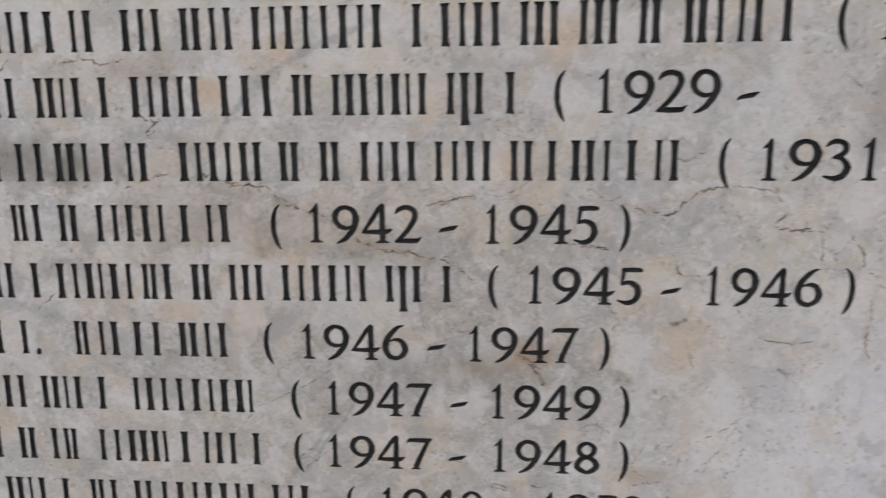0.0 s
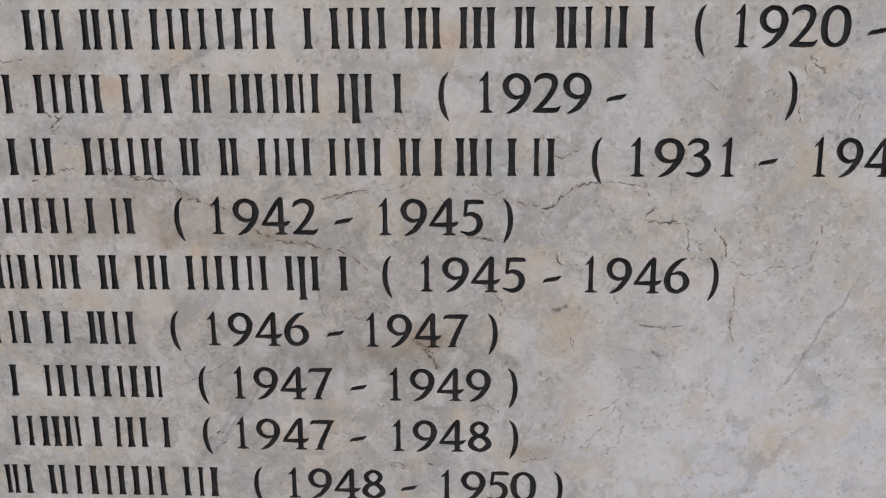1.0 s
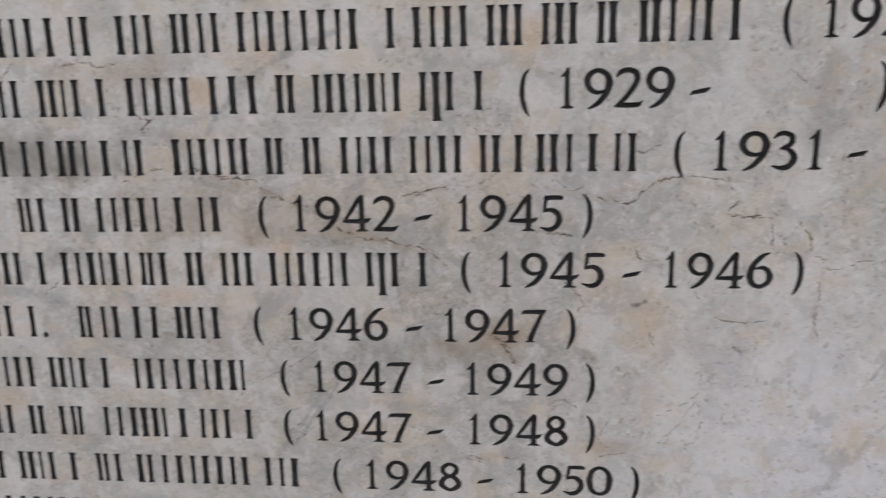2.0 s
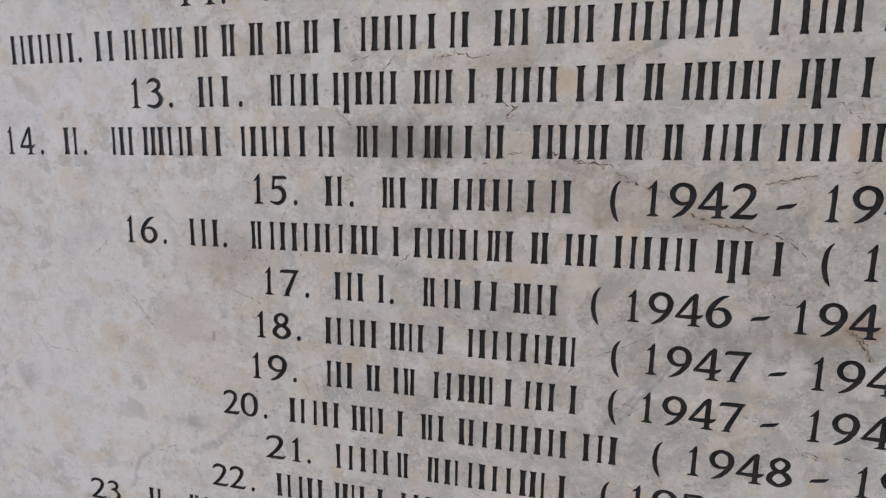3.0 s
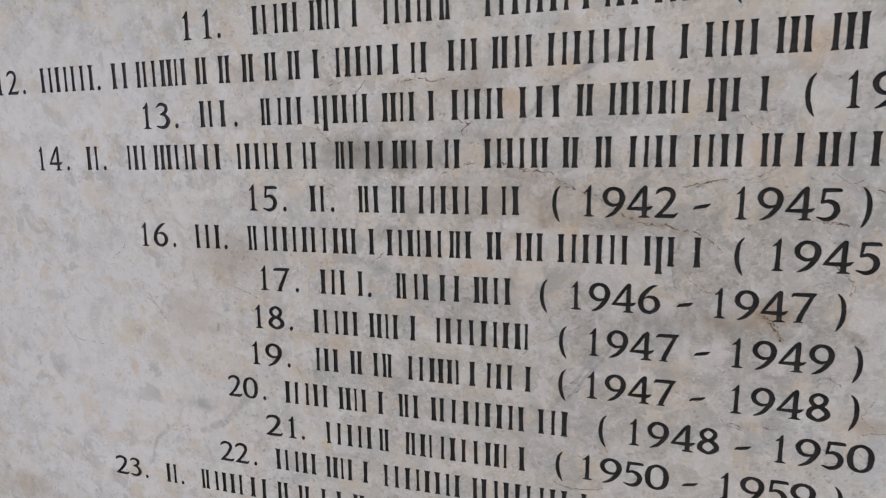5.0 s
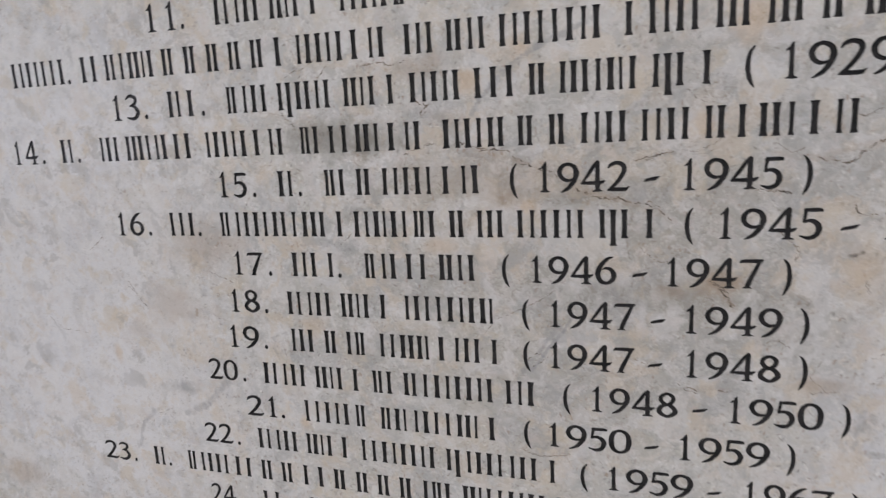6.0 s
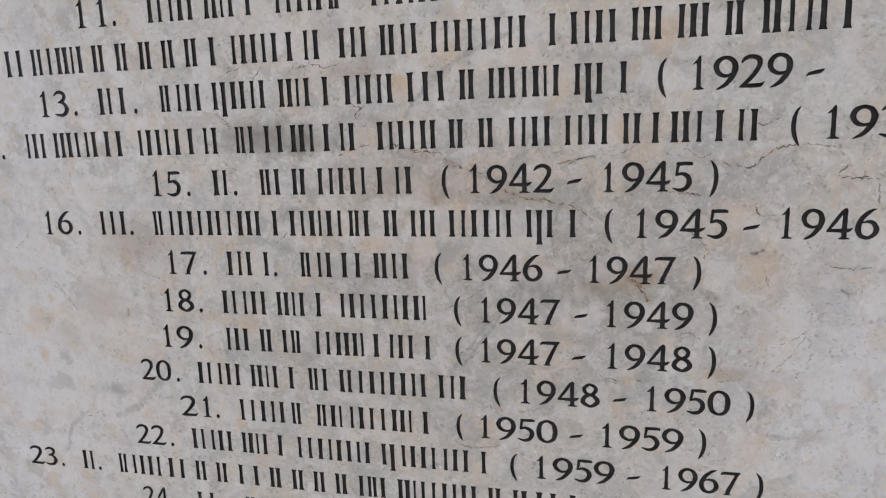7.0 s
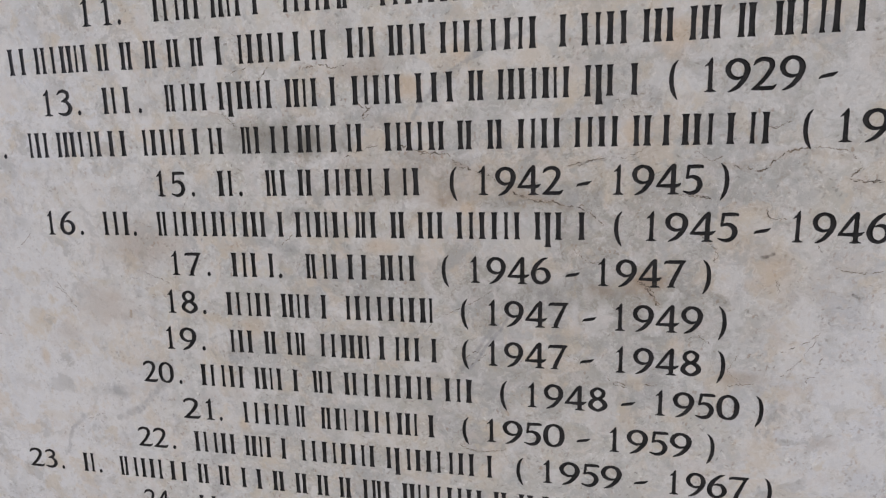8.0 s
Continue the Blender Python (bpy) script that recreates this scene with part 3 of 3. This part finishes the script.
LINE_Z = {11: 1.7560, 12: 1.6770, 13: 1.5994, 14: 1.5199, 15: 1.4418, 16: 1.3641, 17: 1.2841, 18: 1.2038, 19: 1.1247, 20: 1.0459, 21: 0.9664, 22: 0.8884, 23: 0.8094, 24: 0.7304}


def line(number, ordinal, words, opening=None, first=None, dash=None, last=None, closing=None):
    z = LINE_Z[number]
    shapes, dots = digits(ordinal[0], ordinal[1], ordinal[2], z)
    marks = [("full_stop", d) for d in dots]
    if opening:
        marks.append(("bracket", glyph("(", opening, opening + 0.0130, z)))
    for year in (first, last):
        if year:
            shapes += digits(year[0], year[1], year[2], z)[0]
    if dash:
        marks.append(("dash", glyph("-", dash, dash + 0.0250, z)))
    if closing:
        marks.append(("bracket", glyph(")", closing, closing + 0.0130, z)))
    row = tagged(new("inscription_line"), "line of black painted engraved numerals")
    row.parent = memorial
    for name, mark in marks:
        cut(name, [mark], row, PAINT)
    for s in shapes:
        cut("digit", [s], row, PAINT)
    for x0, x1, cells in words:
        for name, b in word_bars(x0, x1, z, cells):
            cut(name, [b], row, PAINT)


line(11, ("11.", -0.469, -0.387), [(-0.323, -0.117, "28363"), (-0.075, 0.047, "489"), (0.096, 0.405, "4825838")], 0.452)
line(12, ("12.", -0.948, -0.871), [(-0.831, -0.677, "224."), (-0.660, -0.197, "5346377337"), (-0.174, 0.006, "82158"), (0.033, 0.358, "2323848"), (0.385, 0.828, "38313137285")],
     0.864, ("1920", 0.912, 1.050), 1.070)
line(13, ("13.", -0.587, -0.505), [(-0.457, -0.375, "25."), (-0.330, 0.010, "983012763"), (0.036, 0.509, "227573126307")],
     0.553, ("1929", 0.604, 0.744), 0.762, None, 0.983)
line(14, ("14.", -0.873, -0.791), [(-0.746, -0.696, "2."), (-0.648, -0.419, "8312851"), (-0.393, -0.211, "82158"), (-0.187, 0.056, "9351258"), (0.089, 0.709, "2213778383151258")],
     0.748, ("1931", 0.797, 0.929), 0.957, ("194", 1.026, 1.126))
line(15, ("15.", -0.369, -0.289), [(-0.241, -0.191, "2."), (-0.149, 0.155, "9338258")],
     0.202, ("1942", 0.252, 0.394), 0.415, ("1945", 0.474, 0.612), 0.637)
line(16, ("16.", -0.635, -0.551), [(-0.506, -0.430, "4."), (-0.389, -0.115, "9821413"), (-0.095, 0.432, "2629731382307")],
     0.477, ("1945", 0.528, 0.669), 0.691, ("1946", 0.747, 0.885), 0.910)
line(17, ("17.", -0.364, -0.280), [(-0.236, -0.129, "23."), (-0.086, 0.135, "985721")],
     0.181, ("1946", 0.233, 0.374), 0.398, ("1947", 0.453, 0.593), 0.620)
line(18, ("18.", -0.387, -0.302), [(-0.258, -0.045, "28363"), (-0.016, 0.167, "8486")],
     0.213, ("1947", 0.263, 0.404), 0.427, ("1949", 0.483, 0.625), 0.649)
line(19, ("19.", -0.404, -0.316), [(-0.267, -0.093, "8739"), (-0.069, 0.166, "416583")],
     0.212, ("1947", 0.261, 0.403), 0.424, ("1948", 0.486, 0.627), 0.652)
line(20, ("20.", -0.473, -0.382), [(-0.339, -0.120, "28363"), (-0.097, 0.236, "9348238")],
     0.281, ("1948", 0.332, 0.474), 0.496, ("1950", 0.555, 0.693), 0.718)
line(21, ("21.", -0.392, -0.301), [(-0.255, -0.109, "489"), (-0.088, 0.166, "968465")],
     0.207, ("1950", 0.254, 0.399), 0.420, ("1959", 0.479, 0.620), 0.645)
line(22, ("22.", -0.516, -0.424), [(-0.379, -0.164, "28363"), (-0.135, 0.265, "482308283")],
     0.309, ("1959", 0.359, 0.503), 0.524, ("1967", 0.586, 0.719), 0.744)
line(23, ("23.", -0.817, -0.724), [(-0.673, -0.626, "2."), (-0.583, -0.265, "9825737"), (-0.244, 0.434, "773379764833157")])
line(24, ("24.", -0.529, -0.445), [(-0.390, -0.337, "3."), (-0.279, -0.045, "92838")])


def slab(x0, x1, z0, z1, thick):
    """The marble body; its face is cut open over every sunk letter."""
    verts, faces = [], []

    def fill(polys):
        start = len(verts)
        made, tris = filled(polys, lambda x, y: not within(polys[1:], x, y))
        verts.extend((v.x, 0.0, v.y) for v in made)
        faces.extend(tuple(start + i for i in t) for t in tris)

    quad = lambda a, b, c, d: [Vector(v) for v in ((a, c), (b, c), (b, d), (a, d))]  # noqa: E731
    pitch, rows = 0.0790, {}
    for loops in HOLES:
        bx0, bx1, bz0, bz1 = box_of(loops)
        k = math.floor(((bz0 + bz1) / 2 - (1.679 - 0.0165)) / pitch)
        rows.setdefault(k, []).append((bx0, bx1, loops))
    low, high = min(rows), max(rows)
    floor_of = lambda k: 1.679 - 0.0165 + k * pitch  # noqa: E731
    fill([quad(x0, x1, z0, floor_of(low))])
    fill([quad(x0, x1, floor_of(high + 1), z1)])
    for k, items in rows.items():
        items.sort(key=lambda it: it[0])
        groups = []                      # cells that hold shapes whose spans overlap
        for a, b, loops in items:
            if groups and a < groups[-1][1] + 0.0006:
                groups[-1][1] = max(groups[-1][1], b)
                groups[-1][2].extend(loops)
            else:
                groups.append([a, b, list(loops)])
        cuts = [x0] + [(g[1] + h[0]) / 2 for g, h in zip(groups, groups[1:])] + [x1]
        near, far = groups[0][0] - 0.01, groups[-1][1] + 0.01
        fill([quad(x0, near, floor_of(k), floor_of(k + 1))])
        fill([quad(far, x1, floor_of(k), floor_of(k + 1))])
        cuts[0], cuts[-1] = near, far
        for i, g in enumerate(groups):
            fill([quad(cuts[i], cuts[i + 1], floor_of(k), floor_of(k + 1))] + g[2])
    b = len(verts)
    verts.extend([(x0, 0, z0), (x1, 0, z0), (x1, 0, z1), (x0, 0, z1), (x0, thick, z0), (x1, thick, z0), (x1, thick, z1), (x0, thick, z1)])
    faces.extend([(b + 4, b + 7, b + 6, b + 5), (b, b + 4, b + 5, b + 1), (b + 1, b + 5, b + 6, b + 2), (b + 2, b + 6, b + 7, b + 3), (b + 3, b + 7, b + 4, b)])
    return part("slab", mesh_of("slab", verts, faces, MARBLE), memorial, "pale grey mottled marble slab with cracks and brown stains")


stone = slab(-2.6, 2.8, 0.0, 3.0, 0.25)


# ---- cracks in the stone ----
SPANS = [(loops, box_of(loops)) for loops in HOLES]


def inside(x, z):
    return any(bx0 < x < bx1 and bz0 < z < bz1 and within(loops, x, z) for loops, (bx0, bx1, bz0, bz1) in SPANS)


def crack(wide, *bends):
    """A jagged, grime-filled crack along the bends, broken here and there."""
    seed = random.uniform(0, 99)
    trail = []
    for a, b in zip(bends, bends[1:]):
        a, b = Vector(a), Vector(b)
        n = max(2, int((b - a).length / 0.0009))
        side = Vector((a.y - b.y, b.x - a.x)).normalized()
        for i in range(n):
            f = i / n
            q = a.lerp(b, f)
            s = Vector((q.x * 70 + seed, q.y * 70, 0))
            t = Vector((q.x * 330, q.y * 330, seed))
            off = 0.0035 * noise.noise(s) * math.sin(math.pi * f) + 0.0026 * noise.noise(t) + 0.0012 * noise.noise(t * 2.7)
            trail.append(q + side * off)
    trail.append(Vector(bends[-1]))
    verts, faces = [], []
    for i, q in enumerate(trail):
        d = trail[min(i + 1, len(trail) - 1)] - trail[max(i - 1, 0)]
        side = Vector((-d.y, d.x)) / max(d.length, 1e-9)
        w = wide * 0.5 * max(0.0, 0.55 + 1.6 * noise.noise(Vector((i * 0.12, seed, 3))) + 0.9 * noise.noise(Vector((i * 0.6, seed, 9)))) * min(1.0, 0.3 + i / 5, 0.3 + (len(trail) - 1 - i) / 5)
        u, v = q + side * w, q - side * w
        verts += [(u.x, -0.0003, u.y), (v.x, -0.0003, v.y)]
        if i and w > 1e-5 and not inside(q.x, q.y):
            faces.append((2 * i - 2, 2 * i - 1, 2 * i + 1, 2 * i))
    part("crack", mesh_of("crack", verts, faces, GRIME), stone, "thin dark crack")


crack(0.0012, (0.700, 1.544), (0.722, 1.546))
crack(0.0016, (0.654, 1.486), (0.695, 1.476), (0.731, 1.508), (0.750, 1.511), (0.783, 1.512), (0.808, 1.509), (0.829, 1.493), (0.836, 1.482), (0.819, 1.465))
crack(0.0016, (0.819, 1.465), (0.832, 1.461), (0.861, 1.459), (0.877, 1.457), (0.882, 1.416))
crack(0.0015, (0.911, 1.453), (0.928, 1.431), (0.931, 1.413))
crack(0.0011, (0.884, 1.411), (0.911, 1.412))
crack(0.0011, (0.931, 1.413), (0.941, 1.407), (0.955, 1.389), (0.976, 1.392), (0.988, 1.401), (1.029, 1.401))
crack(0.0013, (0.944, 1.376), (0.947, 1.349), (0.943, 1.317), (0.952, 1.289))
crack(0.0011, (1.056, 1.466), (1.050, 1.455), (1.039, 1.408))
crack(0.0012, (1.006, 1.668), (1.015, 1.656), (1.028, 1.645))
crack(0.0012, (0.875, 1.645), (0.900, 1.625))
crack(0.0014, (1.000, 1.606), (1.003, 1.588), (1.016, 1.584))
crack(0.0011, (1.079, 1.613), (1.075, 1.581))
crack(0.0011, (0.401, 1.489), (0.441, 1.497), (0.461, 1.503))
crack(0.0009, (0.500, 1.497), (0.516, 1.502))
crack(0.0028, (0.310, 1.446), (0.349, 1.430), (0.377, 1.431), (0.401, 1.421))
crack(0.0016, (0.401, 1.421), (0.421, 1.421), (0.441, 1.408), (0.461, 1.389))
crack(0.0012, (0.575, 1.440), (0.627, 1.434))
crack(0.0014, (0.411, 1.349), (0.424, 1.336), (0.435, 1.325), (0.456, 1.325))
crack(0.0022, (0.515, 1.296), (0.531, 1.282), (0.545, 1.268), (0.554, 1.252))
crack(0.0013, (0.474, 1.317), (0.481, 1.311))
crack(0.0015, (0.481, 1.106), (0.509, 1.100))
crack(0.0015, (0.535, 1.105), (0.552, 1.102))
crack(0.0012, (0.670, 1.110), (0.712, 1.117))
crack(0.0013, (0.203, 0.954), (0.239, 0.943), (0.292, 0.953))
crack(0.0014, (-0.044, 1.666), (-0.005, 1.668), (0.007, 1.662), (0.038, 1.667))
crack(0.0014, (0.051, 1.581), (0.072, 1.593), (0.044, 1.600))
crack(0.0012, (-0.681, 1.365), (-0.727, 1.330))
crack(0.0011, (-0.424, 1.287), (-0.375, 1.267))
crack(0.0011, (-0.641, 1.263), (-0.611, 1.216))
crack(0.0011, (-0.199, 1.656), (-0.158, 1.668), (-0.117, 1.693))
crack(0.0010, (0.801, 1.206), (0.780, 1.164), (0.752, 1.132))
crack(0.0013, (-0.108, 1.673), (-0.118, 1.665), (-0.134, 1.647))
crack(0.0012, (-0.214, 1.596), (-0.202, 1.585), (-0.189, 1.573))
crack(0.0015, (0.117, 1.529), (0.152, 1.518), (0.192, 1.514), (0.208, 1.507), (0.212, 1.496), (0.231, 1.488), (0.253, 1.480), (0.273, 1.477))
crack(0.0012, (0.399, 1.490), (0.417, 1.494), (0.439, 1.498))
crack(0.0013, (0.423, 1.421), (0.437, 1.409))
crack(0.0009, (0.137, 1.177), (0.165, 1.212), (0.206, 1.231), (0.250, 1.255), (0.271, 1.270))
crack(0.0010, (0.228, 1.123), (0.254, 1.144), (0.267, 1.155))
crack(0.0013, (-0.125, 1.349), (-0.098, 1.371))
crack(0.0012, (0.672, 1.483), (0.693, 1.476))
crack(0.0012, (0.709, 1.422), (0.714, 1.403), (0.739, 1.402))
crack(0.0013, (0.787, 1.360), (0.794, 1.348))
crack(0.0012, (0.601, 1.194), (0.621, 1.199), (0.638, 1.186))
crack(0.0010, (0.815, 1.321), (0.856, 1.315), (0.883, 1.319))
crack(0.0013, (0.731, 1.301), (0.737, 1.279))
crack(0.0009, (0.732, 1.172), (0.761, 1.181), (0.785, 1.195), (0.804, 1.215))
crack(0.0013, (0.806, 1.155), (0.813, 1.171))
crack(0.0012, (0.792, 1.122), (0.793, 1.132), (0.804, 1.136))
crack(0.0013, (0.471, 1.113), (0.486, 1.100), (0.511, 1.094))
crack(0.0010, (0.615, 1.371), (0.638, 1.352), (0.635, 1.328))
crack(0.0009, (0.564, 1.441), (0.590, 1.441), (0.625, 1.435))
crack(0.0012, (0.600, 1.511), (0.621, 1.494), (0.639, 1.501))
crack(0.0010, (0.012, 1.509), (0.050, 1.523), (0.081, 1.533))
crack(0.0010, (-0.660, 0.915), (-0.634, 0.945), (-0.588, 0.963))
crack(0.0009, (-0.898, 1.178), (-0.859, 1.142), (-0.785, 1.137))
crack(0.0009, (0.684, 1.169), (0.668, 1.138), (0.696, 1.111))
crack(0.0014, (0.128, 1.527), (0.147, 1.515), (0.181, 1.514), (0.201, 1.512), (0.213, 1.498), (0.228, 1.493), (0.246, 1.481), (0.263, 1.478))
crack(0.001, (0.263, 1.478), (0.276, 1.476), (0.281, 1.466))
crack(0.0011, (0.309, 1.448), (0.332, 1.433), (0.356, 1.432))
crack(0.0009, (0.399, 1.490), (0.421, 1.495), (0.458, 1.504))
crack(0.0008, (0.475, 1.504), (0.490, 1.500), (0.505, 1.506), (0.526, 1.519))
crack(0.001, (0.579, 1.442), (0.599, 1.438), (0.626, 1.436))
crack(0.0009, (0.669, 1.486), (0.679, 1.481), (0.694, 1.476))
crack(0.001, (1.001, 1.656), (1.006, 1.645))
crack(0.001, (1.009, 1.666), (1.018, 1.656), (1.027, 1.645))
crack(0.0009, (1.067, 1.630), (1.077, 1.623), (1.072, 1.611), (1.070, 1.599))
crack(0.0009, (0.955, 1.625), (0.969, 1.627))
crack(0.001, (0.045, 1.582), (0.055, 1.576), (0.066, 1.583))
crack(0.0011, (0.473, 1.592), (0.483, 1.588), (0.489, 1.580), (0.513, 1.571))
crack(0.0009, (0.697, 1.546), (0.715, 1.545), (0.732, 1.553))
crack(0.001, (0.482, 1.117), (0.484, 1.105), (0.500, 1.102))
crack(0.001, (0.401, 1.152), (0.428, 1.141), (0.455, 1.135))
crack(0.0009, (0.203, 0.950), (0.238, 0.942), (0.268, 0.948), (0.297, 0.953))
crack(0.001, (0.412, 1.416), (0.425, 1.425), (0.442, 1.412))
crack(0.001, (-0.651, 1.256), (-0.629, 1.240), (-0.615, 1.217), (-0.600, 1.201))
crack(0.0009, (-0.213, 1.594), (-0.201, 1.575), (-0.186, 1.568))
crack(0.0022, (0.521, 1.290), (0.535, 1.284), (0.543, 1.273), (0.545, 1.261), (0.555, 1.248))
crack(0.0014, (0.474, 1.319), (0.487, 1.308), (0.506, 1.305))
crack(0.0012, (0.611, 1.376), (0.636, 1.352), (0.642, 1.342), (0.638, 1.329))
crack(0.001, (0.708, 1.412), (0.714, 1.402), (0.726, 1.400))
crack(0.001, (0.733, 1.300), (0.738, 1.281))
crack(0.001, (0.816, 1.321), (0.831, 1.318), (0.856, 1.316))
crack(0.0012, (0.825, 1.464), (0.840, 1.460), (0.864, 1.460))
crack(0.0009, (0.220, 1.138), (0.236, 1.150), (0.256, 1.153))
